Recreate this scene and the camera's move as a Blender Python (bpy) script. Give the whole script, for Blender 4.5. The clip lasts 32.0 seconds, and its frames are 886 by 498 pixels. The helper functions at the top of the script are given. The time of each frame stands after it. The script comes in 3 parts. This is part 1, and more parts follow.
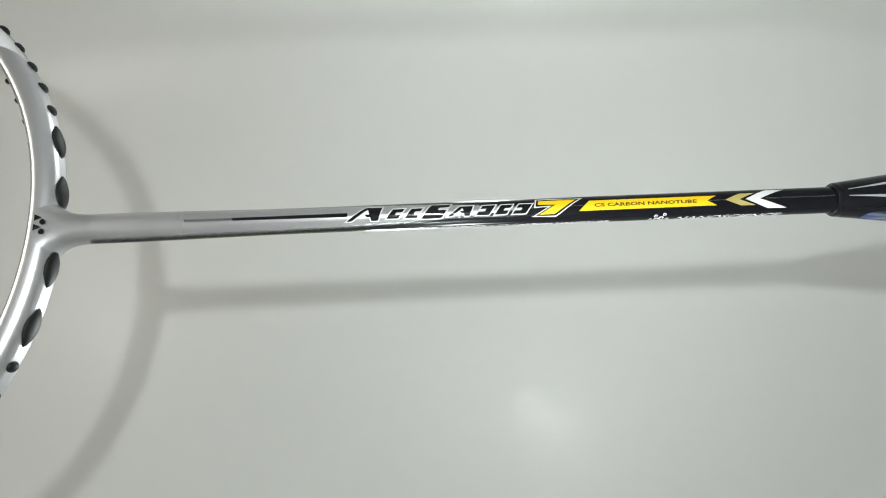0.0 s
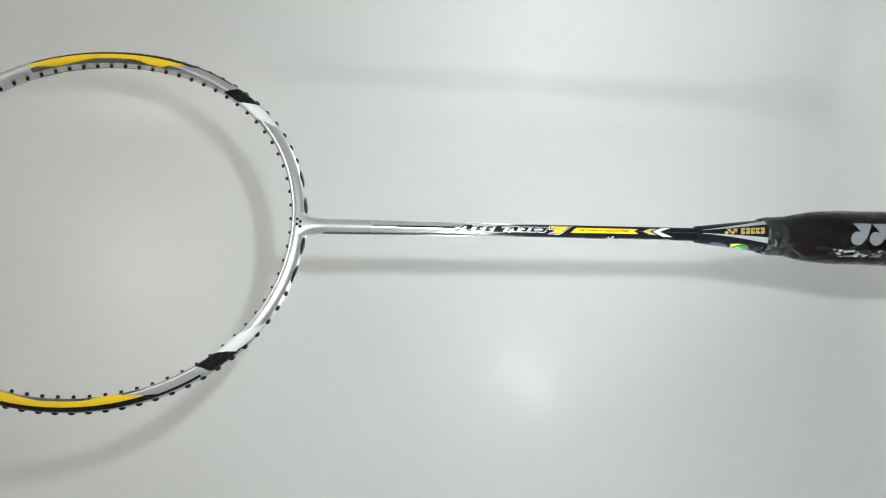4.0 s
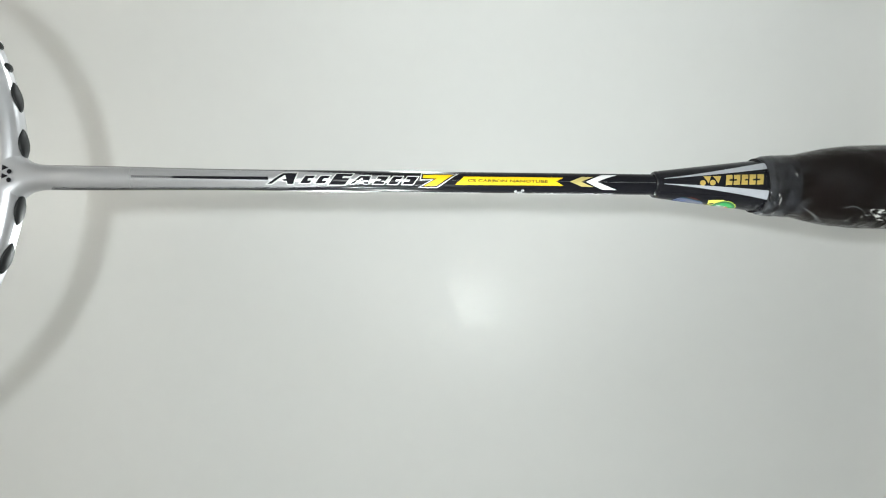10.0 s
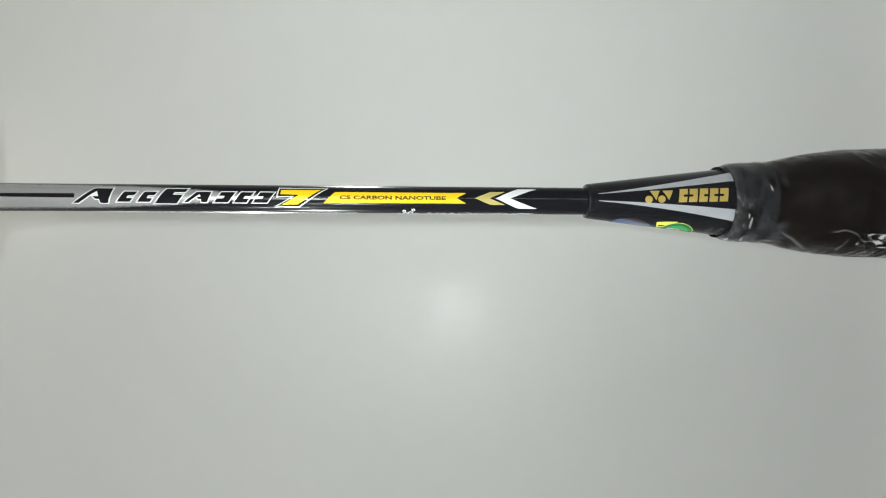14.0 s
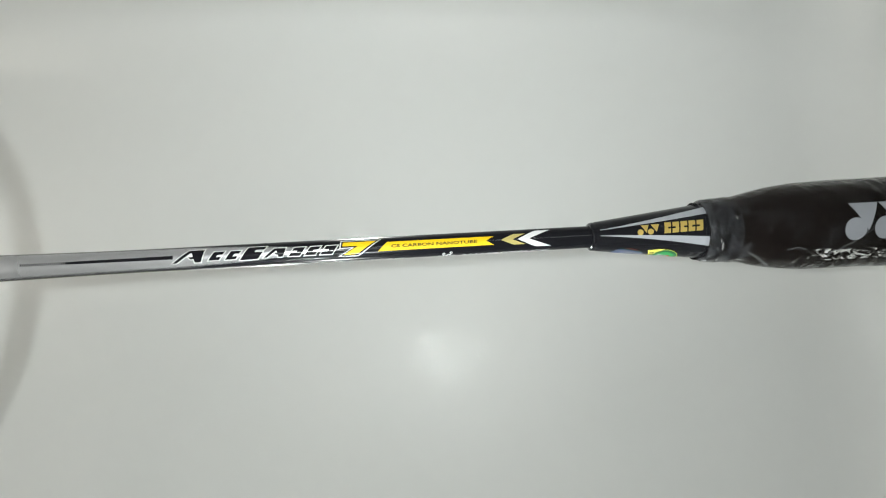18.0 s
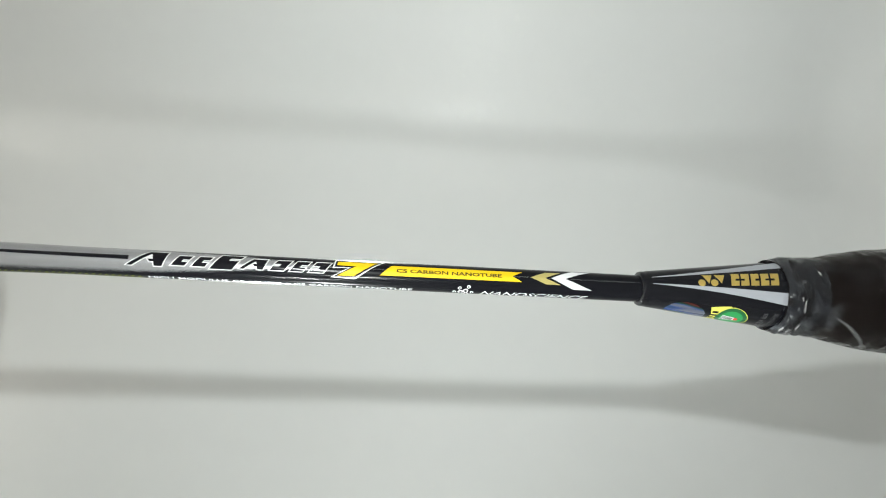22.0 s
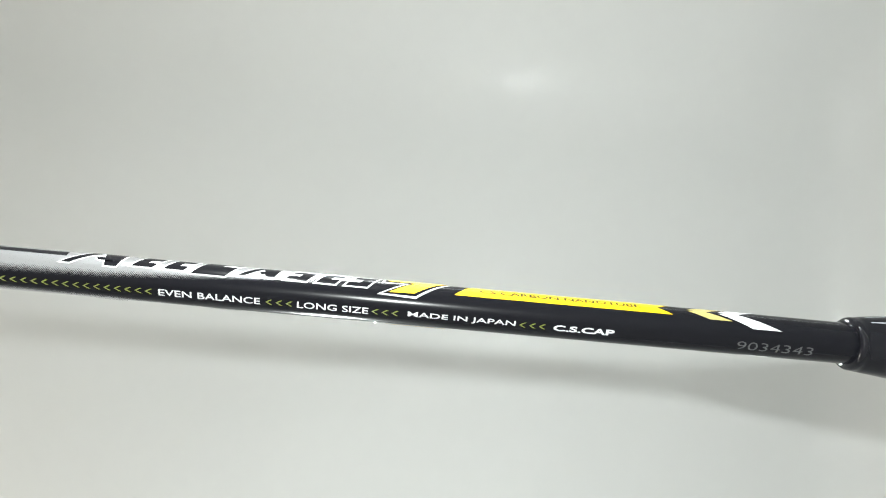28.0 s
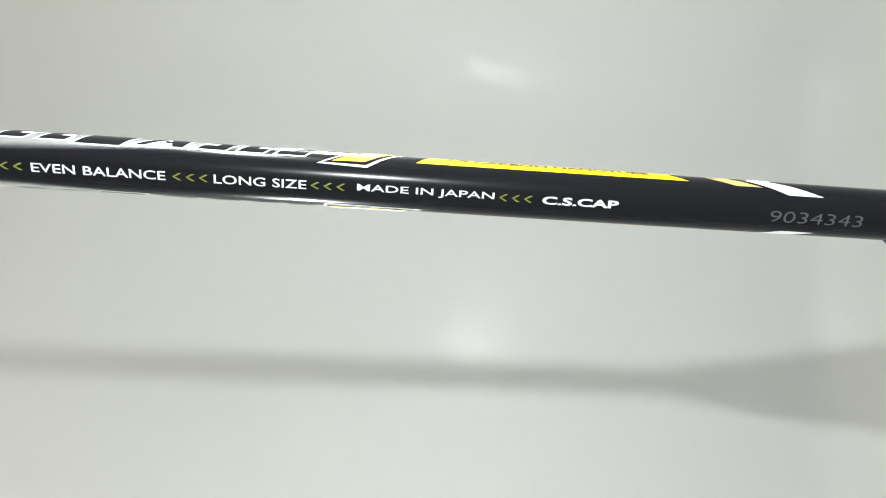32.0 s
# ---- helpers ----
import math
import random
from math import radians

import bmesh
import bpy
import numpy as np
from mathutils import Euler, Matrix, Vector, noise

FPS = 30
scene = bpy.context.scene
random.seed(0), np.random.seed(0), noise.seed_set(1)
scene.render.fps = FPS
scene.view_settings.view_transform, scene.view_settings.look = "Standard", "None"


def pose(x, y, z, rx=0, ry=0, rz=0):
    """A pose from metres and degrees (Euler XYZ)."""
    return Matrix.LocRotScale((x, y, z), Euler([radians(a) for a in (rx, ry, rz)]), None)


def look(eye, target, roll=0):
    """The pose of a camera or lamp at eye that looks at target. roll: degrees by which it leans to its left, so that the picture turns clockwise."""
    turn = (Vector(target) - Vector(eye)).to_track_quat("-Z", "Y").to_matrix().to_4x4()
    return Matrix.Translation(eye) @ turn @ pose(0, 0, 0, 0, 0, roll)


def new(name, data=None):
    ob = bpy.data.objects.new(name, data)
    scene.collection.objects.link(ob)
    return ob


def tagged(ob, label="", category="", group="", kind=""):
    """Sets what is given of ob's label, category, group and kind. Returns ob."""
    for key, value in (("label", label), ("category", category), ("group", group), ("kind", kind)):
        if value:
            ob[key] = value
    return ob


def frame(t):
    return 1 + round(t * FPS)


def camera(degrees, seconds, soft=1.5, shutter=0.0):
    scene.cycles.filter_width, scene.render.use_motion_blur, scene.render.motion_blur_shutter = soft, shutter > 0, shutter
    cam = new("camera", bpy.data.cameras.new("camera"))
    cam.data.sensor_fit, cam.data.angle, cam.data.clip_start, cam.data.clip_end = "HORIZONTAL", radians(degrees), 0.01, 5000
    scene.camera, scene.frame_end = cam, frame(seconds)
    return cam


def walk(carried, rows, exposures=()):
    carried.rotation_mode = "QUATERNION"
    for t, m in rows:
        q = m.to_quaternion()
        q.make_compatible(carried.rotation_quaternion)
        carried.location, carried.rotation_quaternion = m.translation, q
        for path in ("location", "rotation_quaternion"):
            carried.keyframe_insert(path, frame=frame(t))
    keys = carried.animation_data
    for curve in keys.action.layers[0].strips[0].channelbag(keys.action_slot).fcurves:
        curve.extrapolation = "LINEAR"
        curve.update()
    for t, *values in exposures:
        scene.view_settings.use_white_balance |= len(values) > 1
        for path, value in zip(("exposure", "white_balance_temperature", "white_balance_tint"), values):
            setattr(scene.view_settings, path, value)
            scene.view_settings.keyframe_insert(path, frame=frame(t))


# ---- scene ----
# A badminton racket stands upright on its grip end in a made-up white booth that replaces a table top; the camera
# circles it close by.
# The racket's own axes: x runs from the head (minus) to the grip (plus) with 0 at the top of the cone,
# y lies in the plane of the head, z points out of its front face. Lengths of the racket are in millimetres.
MM = 0.001
BUTT = 233.0  # end of the grip
RACKET = Matrix(((0, 1, 0, 0), (0, 0, -1, 0), (-1, 0, 0, BUTT * MM), (0, 0, 0, 1)))


def orbit(x, dist, phi, yaw, tilt, lean):
    """Camera pose round the shaft: place along it, distance from it, angle round it, then its own turns."""
    a = radians(phi)
    eye = Matrix.Translation((x * MM, -dist * MM * math.sin(a), dist * MM * math.cos(a)))
    turn = (Matrix.Rotation(a, 4, "X") @ Matrix.Rotation(radians(yaw), 4, "Y")
            @ Matrix.Rotation(radians(tilt), 4, "X") @ Matrix.Rotation(radians(lean), 4, "Z"))
    return RACKET @ eye @ turn


# ---------------------------------------------------------------- camera
PATH = [
    (0, -99.8, 182.9, 19.2, 1.84, -2.91, -2.27),
    (0.5, -94.5, 188.6, 13.2, 3.52, -3.42, -2.09),
    (1, -95.1, 198.2, 12.9, 2.60, -3.19, -2.31),
    (1.5, -104.2, 222.4, 14.1, 1.55, -2.84, -1.51),
    (2, -106.3, 251.7, 12.2, 2.94, -3.22, -0.92),
    (2.5, -119.4, 274.6, 12.6, 3.31, -2.72, -0.70),
    (3, -128.0, 311.5, 15.0, 1.45, -2.47, 0.48),
    (3.5, -131.3, 328.7, 15.1, 0.22, -1.76, 0.82),
    (4, -139.3, 362.4, 16.3, -0.25, -1.74, 1.28),
    (4.5, -157.5, 394.6, 18.2, -1.23, -2.73, 1.82),
    (6.5, -146.9, 396.6, 15.0, 0.06, -1.93, 2.48),
    (7, -123.6, 366.5, 14.8, -1.79, -4.45, 1.95),
    (7.5, -116.8, 341.0, 14.0, -2.49, -5.57, 1.63),
    (8, -112.4, 328.2, 13.8, -2.63, -5.61, 1.38),
    (8.5, -105.9, 310.4, 13.0, -2.29, -5.47, 1.42),
    (9, -98.4, 282.4, 11.5, -0.99, -5.14, 1.26),
    (9.5, -89.7, 248.6, 11.9, -1.18, -5.95, 1.45),
    (10, -79.4, 227.6, 11.0, -1.77, -5.76, 0.67),
    (10.5, -66.4, 216.1, 11.2, -2.31, -6.26, 0.25),
    (11, -56.9, 218.1, 10.6, -3.11, -5.98, 0.02),
    (11.5, -54.1, 209.9, 10.2, -2.64, -5.59, 0.12),
    (12, -49.3, 185.2, 8.4, -1.46, -5.22, 0.29),
    (12.5, -46.2, 164.8, 9.0, -0.70, -4.95, 0.79),
    (13, -47.5, 166.4, 8.3, -0.92, -4.78, 0.70),
    (13.5, -42.5, 171.8, 9.5, -1.77, -4.83, 0.47),
    (14, -43.6, 174.4, 9.4, -1.93, -4.21, 0.44),
    (14.5, -45.9, 173.6, 9.0, -1.75, -4.18, 0.28),
    (15, -53.8, 193.6, 9.0, -1.51, -3.83, 0.09),
    (15.5, -59.3, 197.1, 10.0, -1.22, -3.35, 0.42),
    (17.5, -61.8, 208.2, 7.4, -3.30, -0.34, -1.09),
    (18, -62.6, 211.7, 9.0, -3.96, -0.36, -3.08),
    (18.5, -63.8, 211.1, 11.4, -3.96, -1.85, -2.72),
    (19, -60.5, 209.2, 11.0, -4.15, -2.64, -1.32),
    (19.5, -62.1, 197.3, 10.5, -3.29, -4.01, -0.34),
    (20, -59.3, 193.6, 11.0, -2.45, -3.27, -0.13),
    (20.5, -60.0, 188.7, 9.8, -2.07, -3.01, 0.23),
    (21, -61.9, 187.1, 11.2, -2.00, -3.04, 0.65),
    (21.5, -61.9, 186.4, 14.3, -1.62, -0.49, 1.99),
    (22, -63.4, 173.1, 25.4, -3.58, 2.57, 2.88),
    (22.5, -68.2, 161.8, 39.2, -5.23, 2.35, 5.38),
    (23, -70.9, 152.5, 58.3, -6.06, 0.68, 7.64),
    (23.5, -68.9, 140.0, 78.4, -6.22, -3.72, 12.01),
    (24, -66.0, 138.6, 101.2, -5.74, -6.76, 14.97),
    (24.5, -71.3, 139.3, 116.0, -4.62, -2.49, 14.21),
    (25, -73.5, 145.0, 133.2, -4.20, -5.12, 16.55),
    (25.5, -66.2, 152.6, 146.5, -0.52, -5.12, 18.09),
    (26, -64.4, 172.7, 173.8, 1.40, 4.15, 14.17),
    (26.5, -54.6, 181.0, 189.1, 5.06, 5.14, 14.14),
    (28.5, -83.3, 106.2, 252.2, -4.99, -0.67, 5.10),
    (29, -85.4, 104.8, 250.8, -5.00, -3.19, 5.21),
    (29.5, -86.0, 104.2, 256.7, -4.90, -5.07, 5.12),
    (30, -86.8, 100.5, 256.6, -4.59, -5.88, 5.27),
    (30.5, -87.4, 95.1, 254.1, -4.12, -5.42, 4.90),
    (31, -85.1, 90.4, 253.3, -4.34, -5.38, 4.92),
    (31.5, -80.0, 89.0, 256.2, -4.43, -5.23, 4.40),
    (32, -70.9, 88.8, 254.4, -4.34, -5.40, 3.74),
]
cam = camera(67.55, 32.0, soft=1.1)
walk(cam, [(t, orbit(*row)) for t, *row in PATH],
     exposures=[(0, -0.38, 6520, 8), (2, -0.26, 6500, 8), (4, -0.08, 6330, 9), (9, -0.05, 6380, 9), (11, -0.1, 6520, 8), (13, -0.28, 6520, 8), (15, -0.42, 6520, 8),
                (18, -0.32, 6520, 8), (20, -0.22, 6520, 8), (21, -0.2, 6520, 8), (22, -0.32, 6520, 8), (23, -0.36, 6520, 8), (24, -0.32, 6520, 8), (25, -0.24, 6520, 8), (26, 0.0, 6520, 8),
                (26.5, 0.1, 6520, 8), (28.5, 0.24, 6500, 8), (30, 0.28, 6500, 8), (32, 0.2, 6520, 8)])

# ---------------------------------------------------------------- light
world = bpy.data.worlds.new("world")
scene.world = world
world.use_nodes = True
world.node_tree.nodes["Background"].inputs[0].default_value = (0.9, 0.95, 1.0, 1)
world.node_tree.nodes["Background"].inputs[1].default_value = 0.05


def lamp(name, kind, power, m, colour=(1, 1, 1), **sizes):
    data = bpy.data.lights.new(name, kind)
    data.energy, data.color = power, colour
    if kind == "AREA":
        data.shape, data.size, data.size_y = "RECTANGLE", sizes["size"], sizes["size_y"]
    else:
        data.shadow_soft_size = sizes["radius"]
    ob = new(name, data)
    ob.matrix_world = m
    return ob


lamp("ceiling_lamp", "AREA", 1.85, pose(0.15, -0.34, 1.06), (1.0, 0.95, 0.85), size=0.16, size_y=0.16)


def standin_lamp(power, phi, dist, x, aim_x, wide, radius, swing=0.0):
    """A small fixed lamp at an angle round the shaft, standing in for the light carried with the camera, aimed past it
    at the wall behind.
    """
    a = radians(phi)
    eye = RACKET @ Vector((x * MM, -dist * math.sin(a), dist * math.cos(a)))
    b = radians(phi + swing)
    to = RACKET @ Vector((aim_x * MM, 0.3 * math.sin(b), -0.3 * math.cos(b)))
    ob = lamp("carried_light_standin", "SPOT", power, look(eye, to), (0.945, 1.0, 0.99), radius=radius)
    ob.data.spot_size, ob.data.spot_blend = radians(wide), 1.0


# fixed stand-ins for one light that travels with the camera
standin_lamp(3.45, 7.3, 0.28, -120, -90, 132, 0.005)
# five more added lamps, one for each later stretch round the shaft
standin_lamp(1.25, 46.0, 0.20, -85, -30, 80, 0.004)
standin_lamp(1.6, 83.0, 0.20, -115, 40, 85, 0.004)
standin_lamp(1.8, 120.0, 0.20, -100, 20, 85, 0.004)
standin_lamp(3.3, 165.0, 0.188, -135, -80, 95, 0.004)
standin_lamp(3.7, 234.0, 0.25, -85, -20, 95, 0.005)


# ---------------------------------------------------------------- materials
def material(name, rgb, rough=0.5, metal=0.0, coat=0.0, grain=0.0, grain_scale=400.0, bump=0.0, bump_scale=600.0, stain=0.0, stain_scale=12.0, spec=0.5):
    m = bpy.data.materials.new(name)
    m.use_nodes = True
    n, l = m.node_tree.nodes, m.node_tree.links
    b = n["Principled BSDF"]
    b.inputs["Base Color"].default_value = (*rgb, 1)
    b.inputs["Roughness"].default_value = rough
    b.inputs["Metallic"].default_value = metal
    b.inputs["Coat Weight"].default_value = coat
    b.inputs["Coat Roughness"].default_value = 0.06
    b.inputs["Specular IOR Level"].default_value = spec
    co = n.new("ShaderNodeTexCoord")
    if grain or stain:
        colour = None
        for amount, scale in ((grain, grain_scale), (stain, stain_scale)):
            if not amount:
                continue
            tex = n.new("ShaderNodeTexNoise")
            tex.inputs["Scale"].default_value = scale
            tex.inputs["Detail"].default_value = 4
            l.new(co.outputs["Object"], tex.inputs["Vector"])
            ramp = n.new("ShaderNodeMapRange")
            ramp.inputs["To Min"].default_value = 1 - amount
            ramp.inputs["To Max"].default_value = 1 + amount
            l.new(tex.outputs["Fac"], ramp.inputs["Value"])
            mul = n.new("ShaderNodeVectorMath")
            mul.operation = "SCALE"
            if colour is None:
                mul.inputs[0].default_value = rgb
            else:
                l.new(colour, mul.inputs[0])
            l.new(ramp.outputs["Result"], mul.inputs["Scale"])
            colour = mul.outputs["Vector"]
        l.new(colour, b.inputs["Base Color"])
    if bump:
        tex = n.new("ShaderNodeTexNoise")
        tex.inputs["Scale"].default_value = bump_scale
        tex.inputs["Detail"].default_value = 3
        l.new(co.outputs["Object"], tex.inputs["Vector"])
        bp = n.new("ShaderNodeBump")
        bp.inputs["Strength"].default_value = bump
        bp.inputs["Distance"].default_value = 0.0005
        l.new(tex.outputs["Fac"], bp.inputs["Height"])
        l.new(bp.outputs["Normal"], b.inputs["Normal"])
    return m


WHITE_WALL = material("white_laminate", (0.66, 0.665, 0.66), 0.42, grain=0.015, grain_scale=90, stain=0.03, stain_scale=5, bump=1.0, bump_scale=135, spec=0.22, coat=0.08)


def orange_peel(m, rough, depth):
    """Keeps the relief for the clear coat alone."""
    n, l = m.node_tree.nodes, m.node_tree.links
    b = n["Principled BSDF"]
    b.inputs["Coat Roughness"].default_value = rough
    n["Bump"].inputs["Distance"].default_value = depth
    l.remove(b.inputs["Normal"].links[0])
    l.new(n["Bump"].outputs["Normal"], b.inputs["Coat Normal"])


orange_peel(WHITE_WALL, 0.06, 0.0006)
SILVER = material("silver_lacquer", (0.53, 0.53, 0.555), 0.34, metal=0.95, coat=0.5, grain=0.03, grain_scale=2500)
WHITE = material("white_lacquer", (0.68, 0.68, 0.70), 0.3, coat=0.3, grain=0.01)
PALE = material("pale_silver_print", (0.60, 0.60, 0.60), 0.35, grain=0.02)
BLACK = material("black_lacquer", (0.006, 0.006, 0.008), 0.12, grain=0.05, spec=0.22)
YELLOW = material("yellow_lacquer", (0.75, 0.49, 0.006), 0.45, coat=0.05, grain=0.03, spec=0.25)
OLIVE = material("olive_print", (0.19, 0.22, 0.03), 0.4, coat=0.2)
GOLD = material("gold_foil", (0.72, 0.52, 0.14), 0.28, metal=0.8, coat=0.4, grain=0.05)
PALE_GOLD = material("pale_gold_lacquer", (0.55, 0.46, 0.16), 0.3, metal=0.4, coat=0.4, grain=0.04)
GROMMET = material("black_nylon", (0.010, 0.0105, 0.011), 0.55, grain=0.1, spec=0.25)
GRIP = material("black_grip_tape", (0.006, 0.004, 0.0034), 0.6, spec=0.06, grain=0.3, grain_scale=900, stain=0.3, stain_scale=60, bump=0.06, bump_scale=1500)
GREY_PRINT = material("grey_print", (0.31, 0.32, 0.35), 0.45, grain=0.05)
DARK_PRINT = material("dark_print", (0.06, 0.045, 0.012), 0.6, spec=0.1)
GREEN = material("green_sticker", (0.02, 0.26, 0.07), 0.4, coat=0.1)
LEMON = material("lemon_sticker", (0.62, 0.60, 0.10), 0.4, coat=0.1)
RED = material("red_print", (0.6, 0.05, 0.04), 0.4)
CAP = material("black_end_cap", (0.02, 0.02, 0.02), 0.4)


# ---------------------------------------------------------------- meshes
def part(name, bm, mat, parent, label="", smooth=True):
    """Links a bmesh, in the racket's millimetres or the parent's metres, as one mesh under parent."""
    me = bpy.data.meshes.new(name)
    for f in bm.faces:
        f.smooth = smooth
    bm.to_mesh(me)
    bm.free()
    me.materials.append(mat)
    ob = new(name, me)
    ob.parent = parent
    if label:
        tagged(ob, label)
    return ob


def grid(rows, closed_u=False, closed_v=False):
    """A sheet of quads through rows of points, in millimetres."""
    bm = bmesh.new()
    vs = [[bm.verts.new(Vector(p) * MM) for p in r] for r in rows]
    nu, nv = len(vs), len(vs[0])
    for i in range(nu if closed_u else nu - 1):
        for j in range(nv if closed_v else nv - 1):
            q = (vs[i][j], vs[(i + 1) % nu][j], vs[(i + 1) % nu][(j + 1) % nv], vs[i][(j + 1) % nv])
            bm.faces.new(q)
    return bm


def lathe(profile, seg=64, squash=None):
    """A body of revolution round the shaft's axis from (x, r) pairs."""
    rows = []
    for x, r in profile:
        row = []
        for k in range(seg):
            a = 2 * math.pi * k / seg
            rr = r * (squash(x, a) if squash else 1)
            row.append((x, -rr * math.sin(a), rr * math.cos(a)))
        rows.append(row)
    bm = grid(rows, closed_v=True)
    for f in bm.faces:
        f.normal_update()
    body = [f for f in bm.faces if abs(f.normal.x) < 0.9]
    m = body[len(body) // 2].calc_center_median()
    if body[len(body) // 2].normal.dot(Vector((0, m.y, m.z))) < 0:
        bmesh.ops.reverse_faces(bm, faces=bm.faces)
    return bm


def smoothstep(a, b, v):
    t = min(1, max(0, (v - a) / (b - a)))
    return t * t * (3 - 2 * t)


def shaft_r(x):
    """Radius of shaft and cone at x."""
    if x <= 0:
        return 3.55 + 0.6 * smoothstep(-140, -200, x)
    return 4.55 + (x / 38.0) * 4.55


# ---------------------------------------------------------------- the booth
# flat facets of the made-up booth, angled to place the lamps' glints: the way each one faces, as an angle round the
# shaft, and its distance from the shaft
FACETS = ((0, 0.196), (50, 0.272), (84, 0.280), (118, 0.300), (165, 0.380), (238, 0.335), (290, 0.360))
FLARE = 0.096  # the walls open outwards towards the top
LEVEL = 0.30  # height at which the facets have their distances
TOP = 1.08


def outline(z, bend=0.125, cove=0.05):
    """The booth's inner outline at a height, with rounded corners and a small cove along the floor."""
    low = cove - math.sqrt(max(0, cove * cove - max(0, cove - z) ** 2))
    planes = [(Vector((-math.sin(radians(f)), -math.cos(radians(f)))), d + FLARE * (z - LEVEL) - low) for f, d in FACETS]
    pts = []
    for i, (n0, d0) in enumerate(planes):
        n1, d1 = planes[(i + 1) % len(planes)]
        e0, e1 = d0 - bend, d1 - bend
        det = n0.x * n1.y - n0.y * n1.x
        c = Vector((-(e0 * n1.y - e1 * n0.y) / det, -(n0.x * e1 - n1.x * e0) / det))
        a0, a1 = math.atan2(-n0.y, -n0.x), math.atan2(-n1.y, -n1.x)
        turn = (a1 - a0 + math.pi) % (2 * math.pi) - math.pi
        pts += [(c.x + bend * math.cos(a0 + turn * k / 12), c.y + bend * math.sin(a0 + turn * k / 12), z) for k in range(13)]
    return pts


def booth():
    heights = [TOP, 0.05] + [0.05 * (1 - math.sin(math.pi / 2 * k / 12)) for k in range(1, 13)]
    rings = [outline(z) for z in heights]
    mid = sum((Vector(p) for p in rings[-1]), Vector()) / len(rings[-1])
    rings.append([tuple(Vector(p) + (mid - Vector(p)).normalized() * 0.01) for p in rings[-1]])
    bm = bmesh.new()
    vs = [[bm.verts.new(p) for p in r] for r in rings]
    m = len(vs[0])
    for i in range(len(vs) - 1):
        for j in range(m):
            bm.faces.new((vs[i][j], vs[i][(j + 1) % m], vs[i + 1][(j + 1) % m], vs[i + 1][j]))
    bmesh.ops.recalc_face_normals(bm, faces=bm.faces)
    if bm.faces[0].normal.dot(bm.faces[0].calc_center_median() - Vector((mid.x, mid.y, 0.5))) > 0:
        bmesh.ops.reverse_faces(bm, faces=bm.faces)
    wall = part("wall", bm, WHITE_WALL, None)
    sol = wall.modifiers.new("thickness", "SOLIDIFY")
    sol.thickness, sol.offset, sol.use_rim = 0.02, -1, False
    tagged(wall, "white laminate wall curving round the racket, in place of a table top", "wall", kind="structure")
    for name, ring, z0, z1, text in (("floor", rings[-1], -0.02, 0.0, "white laminate floor under the racket"),
                                     ("ceiling", rings[0], TOP, TOP + 0.02, "plain white ceiling")):
        bm = bmesh.new()
        lo = [bm.verts.new((p[0], p[1], z0)) for p in ring]
        hi = [bm.verts.new((p[0], p[1], z1)) for p in ring]
        bm.faces.new(lo[::-1])
        bm.faces.new(hi)
        for j in range(m):
            bm.faces.new((lo[j], lo[(j + 1) % m], hi[(j + 1) % m], hi[j]))
        bmesh.ops.recalc_face_normals(bm, faces=bm.faces)
        tagged(part(name, bm, WHITE_WALL, None, smooth=False), text, name, kind="structure")


booth()

# ---------------------------------------------------------------- the racket
racket = new("badminton_racket")
racket.matrix_world = RACKET
racket.empty_display_size = 0.05
tagged(racket, "unstrung badminton racket, silver, black and yellow, with plastic-wrapped black grip", "racket")

# the head: a rounded oval ring
HX, HA, HB, HN = -330.0, 112.0, 97.0, 2.07
HIN, HOUT = 2.35, 4.95  # reach of the rim inwards and outwards from its centre line
# half of the rim's section: skin angle, distance outwards, height; a flat front, a sloping outer side, an upright inner side
SECTION = ((0, 4.75, 0.0), (20, 4.75, 1.6), (38, 4.35, 3.2), (50, 3.35, 4.35), (62, 2.15, 5.0), (72, 1.2, 5.26), (82, 0.6, 5.37), (90, 0.0, 5.38),
           (100, -0.75, 5.25), (112, -1.4, 4.85), (126, -2.0, 4.1), (150, -2.3, 2.5), (180, -2.35, 0.0))


def rim(tau):
    """Centre line of the rim and its outward normal at the angle tau (0 at the throat, 90 at +y)."""
    c, s = math.cos(tau), math.sin(tau)
    p = 2 / HN
    x = HX + HA * math.copysign(abs(c) ** p, c)
    y = HB * math.copysign(abs(s) ** p, s)
    gx = math.copysign(abs((x - HX) / HA) ** (HN - 1), c) / HA
    gy = math.copysign(abs(y / HB) ** (HN - 1), s) / HB
    g = math.hypot(gx, gy)
    return x, y, gx / g, gy / g


def rim_point(tau, th, lift=0.0):
    """A point on the rim's skin; th: 0 outer side, 90 front, 180 inner side, 270 back."""
    x, y, nx, ny = rim(tau)
    d = math.degrees(th) % 360
    turn = 1 if d <= 180 else -1
    d = d if d <= 180 else 360 - d
    w = h = 0.0
    for (d0, w0, h0), (d1, w1, h1) in zip(SECTION, SECTION[1:]):
        if d0 <= d <= d1 + 1e-6:
            k = (d - d0) / (d1 - d0)
            w, h = w0 + (w1 - w0) * k, h0 + (h1 - h0) * k
            ln = math.hypot(w1 - w0, h1 - h0)
            w, h = w + lift * (h1 - h0) / ln, h - lift * (w1 - w0) / ln
            break
    h *= turn
    return x + w * nx, y + w * ny, h


